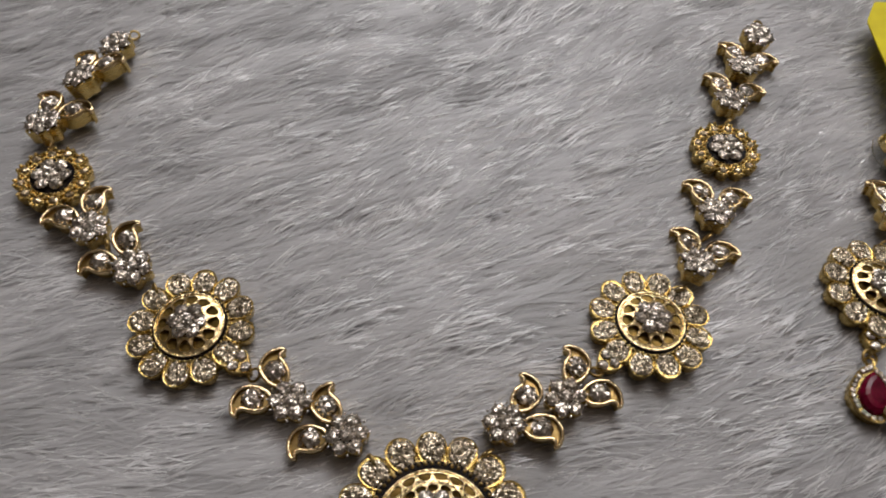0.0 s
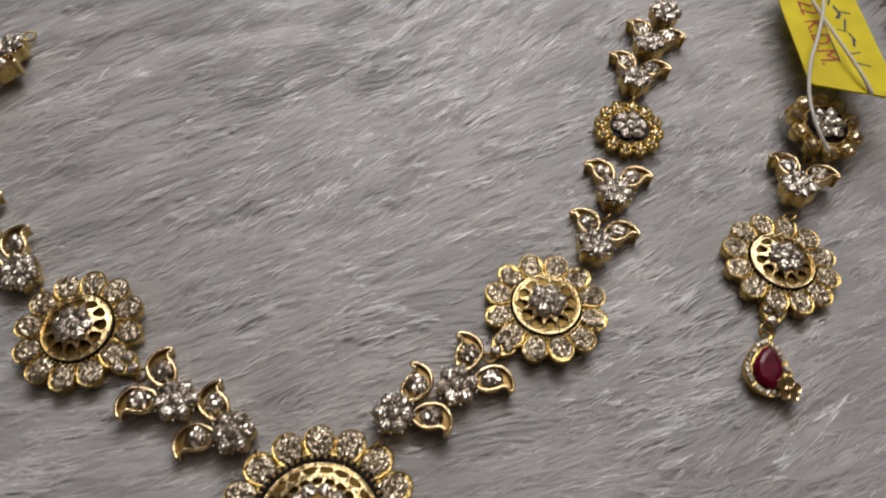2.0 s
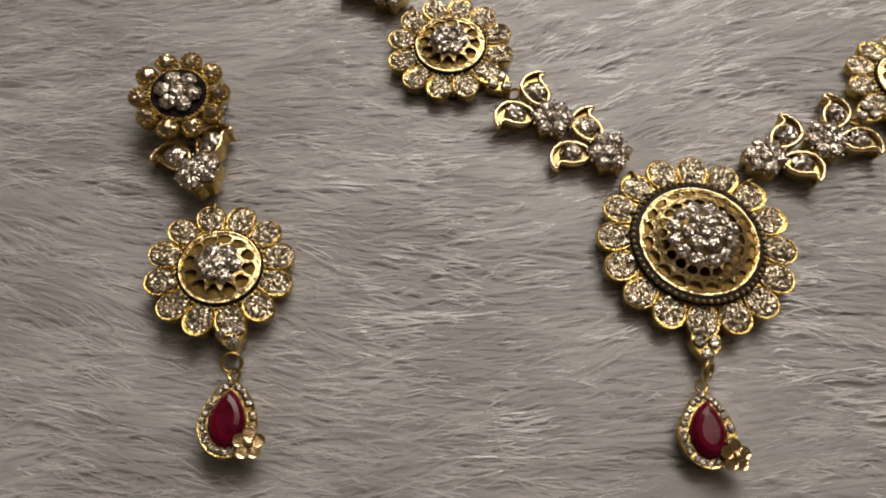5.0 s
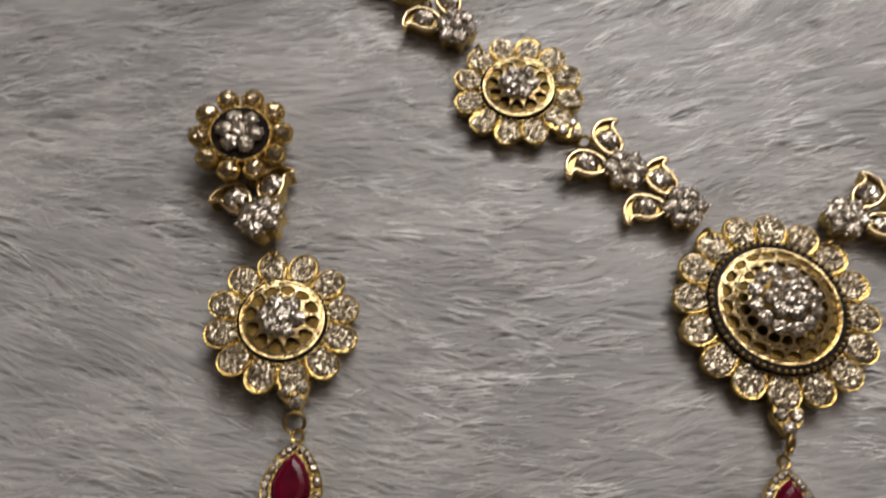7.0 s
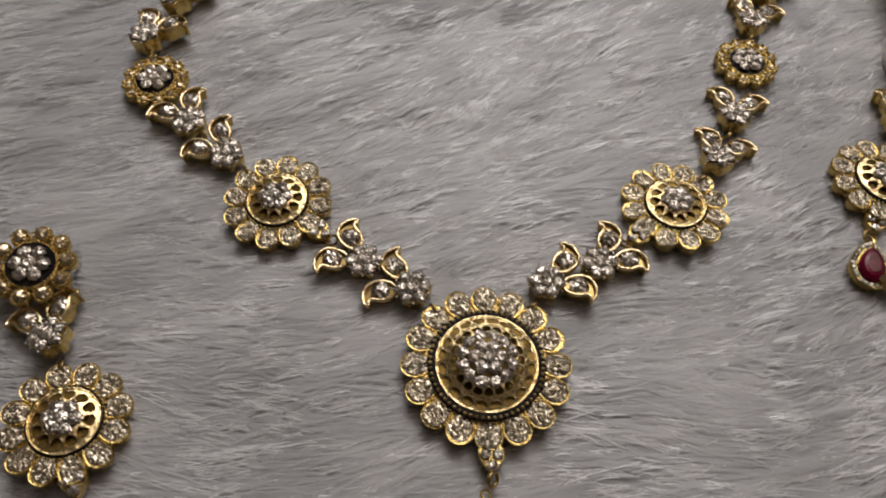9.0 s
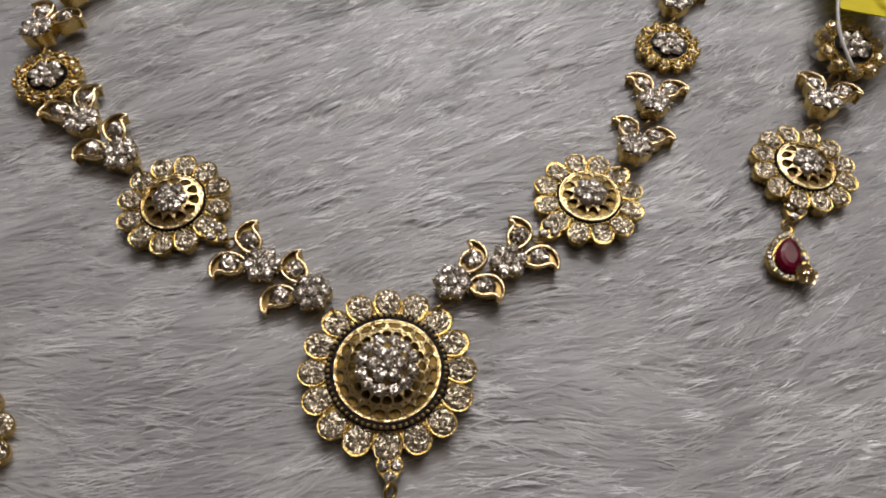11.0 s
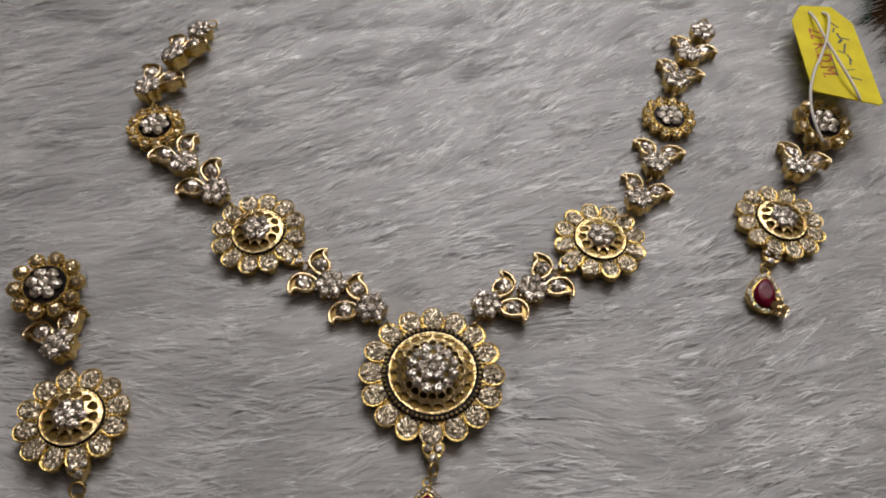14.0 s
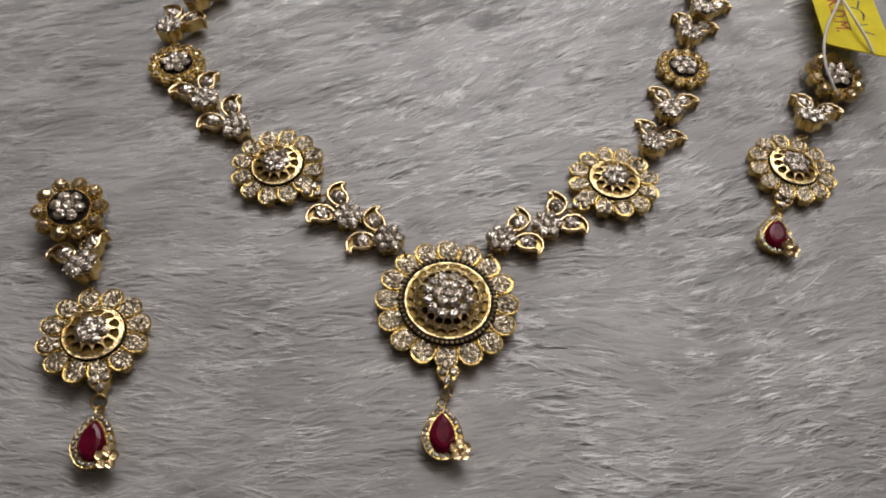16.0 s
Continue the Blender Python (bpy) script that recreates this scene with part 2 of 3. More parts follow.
def smooth_loop(points, steps=4):
    """A closed Catmull-Rom line through the points."""
    out, n = [], len(points)
    for i in range(n):
        a, b, c, d = (Vector(points[(i + k) % n]) for k in (-1, 0, 1, 2))
        for s in range(steps):
            t = s / steps
            out.append(0.5 * (2 * b + (c - a) * t + (2 * a - 5 * b + 4 * c - d) * t * t + (3 * b - a - 3 * c + d) * t**3))
    return [tuple(p) for p in out]


def circle(r, n, x=0.0, y=0.0, z=None, start=0.0):
    pts = [(x + r * math.cos(start + 2 * math.pi * k / n), y + r * math.sin(start + 2 * math.pi * k / n)) for k in range(n)]
    return pts if z is None else [(px, py, z) for px, py in pts]


def brilliant(bm, x, y, z, r, turn=0.0, tip=(0.0, 0.0), n=8):
    """A round cut stone: table, star and kite facets, girdle and a short pavilion."""
    def vert(rad, ang, h):
        h += r * rng.uniform(-0.09, 0.09)
        px, py = rad * math.cos(ang + turn), rad * math.sin(ang + turn)
        return bm.verts.new((x + px, y + py, z + h + px * tip[0] + py * tip[1]))

    step = 2 * math.pi / n
    table = [vert(0.5 * r, k * step, 0.42 * r) for k in range(n)]
    mid = [vert(0.78 * r, (k + 0.5) * step, 0.27 * r) for k in range(n)]
    girdle = [vert(r, k * step, 0.0) for k in range(n)]
    low = bm.verts.new((x, y, z - 0.7 * r))
    crown = vert(0.0, 0, 0.5 * r)
    for k in range(n):
        j = (k + 1) % n
        bm.faces.new((table[k], table[j], crown))
        bm.faces.new((table[k], mid[k], table[j]))
        bm.faces.new((table[k], girdle[k], mid[k]))
        bm.faces.new((table[j], mid[k], girdle[j]))
        bm.faces.new((mid[k], girdle[k], girdle[j]))
        bm.faces.new((girdle[k], low, girdle[j]))


def stone_mesh(name, mat):
    bm = bmesh.new()
    brilliant(bm, 0, 0, 0, 1.0)
    return finish(name, bm, mat)


STONE_MESHES, AMBER_MESHES = [stone_mesh("stone", STONE) for k in range(6)], [stone_mesh("smoky_stone", AMBER) for k in range(4)]


def set_stone(parent, x, y, z, r, me=None, name="stone", lean=9):
    """One stone of radius r, turned and tilted as a hand-set stone is."""
    m = put(x, y, z, rng.uniform(0, 360), rng.uniform(-lean, lean), rng.uniform(-lean, lean))
    return part(name, rng.choice(me or STONE_MESHES), parent, m, scale=r)


def petal_stone_mesh(width, length, seed):
    """One flat stone that fills a petal, cut all over in uneven facets."""
    r, n = random.Random(seed), 14
    bm = bmesh.new()
    rows = []
    for size, high, jitter in ((0.97, 0.0, 0.0), (0.82, 0.3, 0.2), (0.64, 0.36, 0.24), (0.45, 0.42, 0.24), (0.24, 0.46, 0.22)):
        line = egg(width * size, length * size, n * 2)
        rows.append([bm.verts.new((*line[(2 * k + len(rows) % 2) % (2 * n)], high + r.uniform(-jitter, jitter))) for k in range(n)])
    for j, (a, b) in enumerate(zip(rows, rows[1:])):
        for k in range(n):
            i = (k + 1) % n
            if j % 2 == 0:
                bm.faces.new((a[k], a[i], b[k]))
                bm.faces.new((a[i], b[i], b[k]))
            else:
                bm.faces.new((a[k], b[i], b[k]))
                bm.faces.new((a[k], a[i], b[i]))
    top = bm.verts.new((0, 0, 0.5))
    for k in range(n):
        bm.faces.new((rows[-1][k], rows[-1][(k + 1) % n], top))
    return finish("petal_stone", bm, PAVE)


def egg(width, length, n=20):
    """A petal outline along x, broader on the outside."""
    pts = []
    for k in range(n):
        a = 2 * math.pi * k / n
        wide = 1.0 + 0.16 * math.cos(a)
        pts.append((0.5 * length * math.cos(a), 0.5 * width * wide * math.sin(a) / 1.08))
    return pts


def petal_mesh(width, length, deep):
    bm = bmesh.new()
    prism(bm, egg(width, length), 0, deep, 0.25, 0.35)
    tube(bm, [(x * 0.96, y * 0.96, deep) for x, y in egg(width, length)], 0.03 * width, sides=5)
    return finish("petal", bm, GOLD)


def dome_height(r, rim, high):
    return high * math.cos(0.5 * math.pi * min(r / rim, 1.0)) ** 1.15


def pierced_dome(rim, inner, high, base, rows, around, hole):
    """A gold dome cut through with rows of half-moon openings."""
    bm = bmesh.new()
    n = 20
    for row in range(rows):
        r0, r1 = inner + (rim - inner) * row / rows, inner + (rim - inner) * (row + 1) / rows
        for i in range(around):
            t0 = 2 * math.pi * (i + 0.5 * (row % 2)) / around
            half = math.pi / around
            rc = 0.5 * (r0 + r1)

            def spot(u, v, thick):
                r, t = rc + v * 0.5 * (r1 - r0), t0 + u * half
                return bm.verts.new((r * math.cos(t), r * math.sin(t), base + dome_height(r, rim * 1.02, high) - thick))

            cell, cut = [], []
            for k in range(n):
                a = 2 * math.pi * k / n
                c, s = math.cos(a), math.sin(a)
                g = 1 / max(abs(c), abs(s))
                cell.append((c * g, s * g))
                cut.append((hole * c, hole * (0.5 * s if s > 0 else s) + 0.15))
            a_, b_ = [spot(u, v, 0) for u, v in cell], [spot(u, v, 0) for u, v in cut]
            c_ = [spot(u, v, 0.55) for u, v in cut]
            for k in range(n):
                j = (k + 1) % n
                bm.faces.new((a_[k], a_[j], b_[j], b_[k]))
                bm.faces.new((b_[k], b_[j], c_[j], c_[k]))
    bmesh.ops.remove_doubles(bm, verts=bm.verts, dist=0.004)
    tube(bm, circle(rim, 48, z=base + 0.15), 0.012 * rim + 0.12, sides=6)
    return finish("pierced_dome", bm, DOME, False)


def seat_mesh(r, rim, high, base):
    """The rounded seat that carries the stones on top of a dome, coloured dark for the shade between them."""
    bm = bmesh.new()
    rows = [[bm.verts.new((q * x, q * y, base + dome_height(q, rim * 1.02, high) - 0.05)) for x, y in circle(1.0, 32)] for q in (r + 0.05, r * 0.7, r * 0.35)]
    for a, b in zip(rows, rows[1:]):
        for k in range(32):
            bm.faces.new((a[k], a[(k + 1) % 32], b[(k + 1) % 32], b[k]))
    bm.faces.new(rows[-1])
    return finish("stone_seat", bm, SHADED_GOLD, True)


def disc_mesh(name, r, z0, z1, mat, bevel=0.2, n=40):
    bm = bmesh.new()
    prism(bm, circle(r, n), z0, z1, bevel)
    return finish(name, bm, mat)


def beads_mesh(r, n, z, size, mat):
    bm = bmesh.new()
    for x, y in circle(r, n):
        bead(bm, x, y, z, size)
    return finish("beading", bm, mat, True)


def cluster(parent, z, r, size, rings, me=None, dome=0.0):
    """A flower of stones: one in the middle and rings of more."""
    set_stone(parent, 0, 0, z + dome, size, me)
    for k, count in enumerate(rings):
        rad = r * (k + 1)
        for i in range(count):
            a = 2 * math.pi * (i + 0.5 * k) / count
            set_stone(parent, rad * math.cos(a), rad * math.sin(a), z + dome * (1 - ((k + 1) / (len(rings) + 0.6)) ** 2), size, me)


# ---- pieces, each a part with its own pieces below it ----
FLOWER_MESHES, LINK_MESHES = {}, {}


def flower(parent, name, m, radius, count, ring, deep, dome_high, rows, around, skip=(), label="", turn=0.0):
    """A round flower: pave petals round a beaded black ring and a pierced gold dome topped with stones."""
    key = (radius, count)
    if key not in FLOWER_MESHES:
        length = (radius - ring) * 1.12
        width = 2 * math.pi * (radius - 0.5 * length) / count * 1.07
        big = radius > 15
        bm = bmesh.new()
        prism(bm, circle(ring + 0.6, 48), 0, deep + 0.2, 0.2)
        prism(bm, circle(ring + 0.62 * (radius - ring), 48), 0.1, deep - 0.3, 0.2)
        seat = finish("base", bm, GOLD)
        FLOWER_MESHES[key] = dict(
            length=length, base=seat, petal=petal_mesh(width, length, deep), pave=[petal_stone_mesh(width * 0.97, length * 0.97, k) for k in range(5)],
            ring=disc_mesh("enamel_ring", ring + (0.45 if big else 0.1), deep + 0.1, deep + (1.0 if big else 0.75), ENAMEL, 0.2, 56),
            outer=beads_mesh(ring - 0.1 if big else ring + 0.35, 60 if big else 48, deep + (1.1 if big else 0.4), 0.42 if big else 0.27, BRONZE if big else GOLD),
            dome=pierced_dome(ring - (1.3 if big else 0.45), (ring - 1.5) * (0.56 if big else 0.58), dome_high, deep + (1.0 if big else 0.75), rows, around, 0.86),
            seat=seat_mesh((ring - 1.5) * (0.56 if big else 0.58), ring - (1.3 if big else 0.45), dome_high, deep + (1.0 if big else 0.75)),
            # floor seen through the holes, its shade painted in as dark gold
            floor=disc_mesh("recess", ring - (1.35 if big else 0.6), deep + 0.3, deep + (1.06 if big else 0.82), SHADED_GOLD, 0.1))
    q = FLOWER_MESHES[key]
    body = part(name, q["base"], parent, m, label)
    for i in range(count):
        a = 360 * i / count + turn
        if i in skip:
            continue
        rad = radius - 0.5 * q["length"]
        spot = put(rad * math.cos(radians(a)), rad * math.sin(radians(a)), 0, a)
        part("petal", q["petal"], body, spot)
        part("petal_stone", rng.choice(q["pave"]), body, put(rad * math.cos(radians(a)), rad * math.sin(radians(a)), deep - 0.05, a, rng.uniform(-6, 6), rng.uniform(-6, 6)))
    part("enamel_ring", q["ring"], body, None, "black enamel ring")
    part("beading", q["outer"], body)
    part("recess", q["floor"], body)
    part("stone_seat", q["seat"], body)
    part("pierced_dome", q["dome"], body, None, "polished pierced gold dome")
    if radius > 15:
        cluster(body, deep + 2.6, 2.5, 1.6, (6, 12), dome=2.0)
    else:
        cluster(body, deep + 2.15, 2.45, 1.6, (6,), dome=0.6)
    return body


def small_rosette(parent, name, m, radius, count, ring, deep, stone, stone_r, star, label="", turn=0.0):
    """A small flower with bezel-set petals round black enamel and a star of stones."""
    key = (radius, count)
    if key not in FLOWER_MESHES:
        size = radius - ring
        bm = bmesh.new()
        prism(bm, circle(ring + 0.5, 36), 0, deep, 0.2)
        seat = finish("base", bm, GOLD)
        bm = bmesh.new()
        prism(bm, circle(0.5 * size, 14), 0, deep, 0.45, 0.3)
        for x, y in circle(0.4 * size, 7 if count > 10 else 12, start=0.4):
            bead(bm, x, y, deep + 0.05, (0.14 if count > 10 else 0.07) * size, 2, 5)
        FLOWER_MESHES[key] = dict(base=seat, petal=finish("petal", bm, GOLD), size=size,
                                  floor=disc_mesh("enamel_disc", ring, deep - 0.1, deep + 0.25, ENAMEL, 0.1), beads=beads_mesh(ring + 0.1, 40, deep + 0.2, 0.24, GOLD))
    q = FLOWER_MESHES[key]
    body = part(name, q["base"], parent, m, label)
    rad = radius - 0.5 * q["size"]
    for i in range(count):
        a = radians(360 * i / count + turn)
        part("petal", q["petal"], body, put(rad * math.cos(a), rad * math.sin(a), 0, math.degrees(a)))
        set_stone(body, rad * math.cos(a), rad * math.sin(a), deep, stone_r, stone)
    part("enamel_disc", q["floor"], body, None, "black enamel disc")
    part("beading", q["beads"], body)
    cluster(body, deep + 0.7, star * 1.72, star, (6,), dome=0.35)
    return body


EAR = smooth_loop([(1.0, 4.0), (0.9, 6.2), (1.9, 8.4), (3.7, 9.4), (5.7, 9.2), (7.4, 8.0), (7.7, 6.9), (6.7, 7.3), (5.8, 6.7), (5.3, 5.0), (4.0, 3.4), (2.3, 2.9)], 3)


def link_meshes(deep):
    if deep not in LINK_MESHES:
        got = {}
        for side, name in ((1, "right"), (-1, "left")):
            line = [(side * x, y) for x, y in EAR]
            bm = bmesh.new()
            prism(bm, line if side > 0 else line[::-1], 0, deep - 0.8, 0.1, 0.2)
            got[name] = finish("leaf", bm, GOLD)
            # up-facing leaf tops take a darker gold, shade inside the rim painted in
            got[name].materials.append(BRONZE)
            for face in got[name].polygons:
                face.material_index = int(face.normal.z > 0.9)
            bm = bmesh.new()
            tube(bm, [(x, y, deep - 0.1 + 0.12 * (k % 2)) for k, (x, y) in enumerate(line)], 0.4, sides=6)
            tube(bm, [(x, y, deep - 0.6) for x, y in line], 0.3, sides=6)
            got[name + "_rim"] = finish("leaf_rim", bm, POLISHED, True)
        bm = bmesh.new()
        outline = []
        for k in range(36):
            a = 2 * math.pi * k / 36
            outline.append(((3.75 + 0.5 * math.cos(6 * a)) * math.cos(a), (3.75 + 0.5 * math.cos(6 * a)) * math.sin(a)))
        prism(bm, outline, 0, deep + 0.2, 0.3, 0.4)
        got["body"] = finish("chain_link", bm, GOLD)
        bm = bmesh.new()
        for k in range(6):
            a = 2 * math.pi * (k + 0.5) / 6
            bead(bm, 1.55 * math.cos(a), 1.55 * math.sin(a), deep + 0.9, 0.22, 2, 5)
            bead(bm, 3.95 * math.cos(a), 3.95 * math.sin(a), deep + 0.6, 0.32, 2, 5)
            b = 2 * math.pi * k / 6
            bead(bm, 4.25 * math.cos(b), 4.25 * math.sin(b), deep + 0.65, 0.28, 2, 5)
        got["prong_setting"] = finish("prong_setting", bm, SILVER, True)
        LINK_MESHES[deep] = got
    return LINK_MESHES[deep]


def leaf_link(parent, m, deep=3.0, ears=True, label=""):
    """A link: seven stones in a flower with two curled leaves."""
    q = link_meshes(deep)
    body = part("chain_link", q["body"], parent, m, label)
    part("prong_setting", q["prong_setting"], body, None, "white metal prongs")
    cluster(body, deep + 0.4, 2.6, 1.55, (6,), dome=0.5)
    if ears:
        for side, name in ((1, "right"), (-1, "left")):
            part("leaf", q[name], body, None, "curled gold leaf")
            part("leaf_rim", q[name + "_rim"], body, None, "polished gold rim")
            set_stone(body, side * 3.4, 6.2, deep - 0.25, 2.3)
    return body


def jump_ring(parent, m, r=1.4, wire=0.32):
    key = ("ring", r)
    if key not in LINK_MESHES:
        bm = bmesh.new()
        tube(bm, circle(r, 18, z=0), wire, sides=6)
        LINK_MESHES[key] = finish("jump_ring", bm, BRONZE, True)
    return part("jump_ring", LINK_MESHES[key], parent, m)


def connector(parent, m, deep=2.4):
    """Three stones in a small gold bracket that hangs the next piece."""
    if "connector" not in LINK_MESHES:
        bm = bmesh.new()
        prism(bm, smooth_loop([(-2.3, 2.4), (-2.6, 0.6), (-1.2, -1.6), (0, -2.8), (1.2, -1.6), (2.6, 0.6), (2.3, 2.4), (0, 2.8)], 3), 0, deep, 0.25, 0.2)
        LINK_MESHES["connector"] = finish("connector", bm, GOLD)
    body = part("connector", LINK_MESHES["connector"], parent, m)
    set_stone(body, -1.2, 0.9, deep + 0.3, 1.15)
    set_stone(body, 1.2, 0.9, deep + 0.3, 1.15)
    set_stone(body, 0, -1.3, deep + 0.35, 1.15)
    return body


def pear(width, length, n=28):
    """A pear outline, its point at +y."""
    pts = []
    for k in range(n):
        a = 2 * math.pi * k / n
        s = math.sin(a)
        pts.append((0.5 * width * math.cos(a) * (1 - 0.36 * (s + 0.15) if s > -0.15 else 1.0) * (1.0 if s < 0.75 else 1 - 0.55 * (s - 0.75) / 0.25), 0.5 * length * s))
    return pts


def ruby_drop(parent, m, deep=2.6):
    """A pear ruby in a halo of small stones, with a little gold flower at its foot."""
    if "drop" not in LINK_MESHES:
        bm = bmesh.new()
        prism(bm, pear(9.6, 12.6), 0, deep, 0.3, 0.4)
        tube(bm, [(x * 0.98, y * 0.98, deep) for x, y in pear(9.6, 12.6)], 0.2, sides=5)
        tube(bm, [(0.9 * math.cos(t), 7.0 + 1.0 * math.sin(t), deep - 0.6) for t in [0.52 * k for k in range(12)]], 0.3, sides=5)
        frame_mesh = finish("setting", bm, GOLD)
        bm = bmesh.new()
        levels = [(6.3, 9.2, deep), (6.1, 9.0, deep + 0.7), (4.6, 7.2, deep + 1.5), (3.0, 5.2, deep + 1.75)]
        rings = [[bm.verts.new((x, y - 0.25, z)) for x, y in pear(w, h, 16)] for w, h, z in levels]
        for a, b in zip(rings, rings[1:]):
            for i in range(16):
                j = (i + 1) % 16
                bm.faces.new((a[i], a[j], b[j]))
                bm.faces.new((a[i], b[j], b[i]))
        bm.faces.new(rings[-1])
        gem = finish("ruby", bm, RUBY)
        bm = bmesh.new()
        for k in range(5):
            a = 2 * math.pi * k / 5
            prism(bm, circle(1.1, 10, 1.5 * math.cos(a), 1.5 * math.sin(a)), 0.3, 0.8, 0.3)
            tube(bm, circle(0.95, 10, 1.5 * math.cos(a), 1.5 * math.sin(a), 0.85), 0.22, sides=5)
        bead(bm, 0, 0, 1.0, 0.75)
        blossom = finish("gold_blossom", bm, POLISHED)
        LINK_MESHES["drop"] = (frame_mesh, gem, blossom)
    frame_mesh, gem, blossom = LINK_MESHES["drop"]
    body = part("drop", frame_mesh, parent, m, "pear-shaped ruby drop in a stone halo")
    part("ruby", gem, body, None, "deep red pear-cut ruby")
    part("gold_blossom", blossom, body, put(3.7, -4.1, deep, 20, 8, 8), "small gold blossom")
    line = pear(8.1, 11.0, 60)
    total = [0.0]
    for a, b in zip(line, line[1:] + line[:1]):
        total.append(total[-1] + math.hypot(b[0] - a[0], b[1] - a[1]))
    for k in range(24):
        want = total[-1] * k / 24
        i = max(j for j in range(60) if total[j] <= want)
        x, y = line[i]
        if math.hypot(x - 3.7, y + 4.1) > 1.9:
            set_stone(body, x, y, deep + 0.2, 0.62, name="halo_stone")
    return body


def heading(a, b):
    """Degrees by which +y turns to run from a to b."""
    return math.degrees(math.atan2(b[1] - a[1], b[0] - a[0])) - 90


# ---- the room that closes the place ----
def box(name, x0, x1, y0, y1, z0, z1, mat, label="", category="", kind="structure", bevel=0.0):
    bm = bmesh.new()
    bmesh.ops.create_cube(bm, size=1)
    for v in bm.verts:
        v.co = ((x0 + x1) / 2 + v.co.x * (x1 - x0), (y0 + y1) / 2 + v.co.y * (y1 - y0), (z0 + z1) / 2 + v.co.z * (z1 - z0))
    if bevel:
        bmesh.ops.bevel(bm, geom=bm.edges[:], offset=bevel, segments=2, affect="EDGES")
    me = bpy.data.meshes.new(name)
    bm.to_mesh(me)
    bm.free()
    me.materials.append(mat)
    return tagged(new(name, me), label, category, "", kind)


box("floor", -1.8, 1.8, -1.8, 1.8, -0.95, -0.9, FLOOR, "plain beige floor of the shop", "floor")
box("ceiling", -1.8, 1.8, -1.8, 1.8, 1.66, 1.7, WALL, "plain pale ceiling of the shop", "ceiling")
box("wall_north", -1.8, 1.8, 1.8, 1.86, -0.9, 1.66, WALL, "plain pale painted wall", "wall")
box("wall_south", -1.8, 1.8, -1.86, -1.8, -0.9, 1.66, WALL, "plain pale painted wall", "wall")
box("wall_east", 1.8, 1.86, -1.8, 1.8, -0.9, 1.66, WALL, "plain pale painted wall", "wall")
box("wall_west", -1.86, -1.8, -1.8, 1.8, -0.9, 1.66, WALL, "plain pale painted wall", "wall")
box("counter", -0.55, 0.7, -0.35, 0.6, -0.9, -0.012, COUNTER, "dark brown shop counter under the white fur", "counter", "", 0.004)

box("display_pad", 0.15, 0.3, 0.172, 0.3, -0.012, -0.006, VELVET, "black velvet display pad on the brown counter", "display pad", "thing", 0.002)
bm = bmesh.new()
rows = []
for i in range(15):
    y = 100 + 6 * i
    rows.append([bm.verts.new((x + 3 * math.sin(0.7 * i) * (x > 150), y, -11.5 + (1.2 * math.sin(0.5 * i + x / 6) + 1.2))) for x in (120, 135, 150, 158, 163)])
for a, b in zip(rows, rows[1:]):
    for k in range(4):
        bm.faces.new((a[k], a[k + 1], b[k + 1], b[k]))
bmesh.ops.solidify(bm, geom=bm.faces[:], thickness=0.5)
tagged(new("green_cloth", finish("green_cloth", bm, GREEN, True)), "dark green cloth peeping out under the white fur", "cloth")

# ---- the white fur throw ----
FUR_X0, FUR_X1, FUR_Y0, FUR_Y1 = -210.0, 140.0, -110.0, 250.0


def swell(x, y):
    """The fur's soft rise and fall, in millimetres."""
    return 1.5 * noise.noise((x / 38, y / 30, 0.3)) + 0.8 * noise.noise((x / 14, y / 11, 4.1))


def fur_edge(y):
    return FUR_X1 + 7.0 * min(max((140 - y) / 25, 0), 1) + 3.5 * math.sin(y / 23.0) + 2.0 * math.sin(y / 7.0 + 1)


def hair_turn(x, y):
    """The way that the hair lies, in radians from +x."""
    up = min(max((y + 10) / 90, 0), 1)
    base = 7 + 22 * up
    if x < -30:
        base -= 10 * min((-30 - x) / 60, 1)
    return radians(base + 15 * noise.noise((x / 55, y / 45, 9.0)) + 9 * noise.noise((x / 20, y / 20, 2.0)))


fur = tagged(new("fur_throw"), "long-haired white faux fur throw on the counter", "fur throw")
bm = bmesh.new()
grid, NX, NY = [], 60, 60
for j in range(NY + 1):
    y = FUR_Y0 + (FUR_Y1 - FUR_Y0) * j / NY
    row = []
    for i in range(NX + 1):
        x = FUR_X0 + (fur_edge(y) - 4 - FUR_X0) * i / NX
        row.append(bm.verts.new((x, y, -2.2 + swell(x, y))))
    grid.append(row)
for j in range(NY):
    for i in range(NX):
        bm.faces.new((grid[j][i], grid[j][i + 1], grid[j + 1][i + 1], grid[j + 1][i]))
edge = [e for e in bm.edges if e.is_boundary]
got = bmesh.ops.extrude_edge_only(bm, edges=edge)
for v in got["geom"]:
    if isinstance(v, bmesh.types.BMVert):
        v.co.z = -11.9
part("hide", finish("hide", bm, HIDE, True), fur, None, "pale backing of the fur")


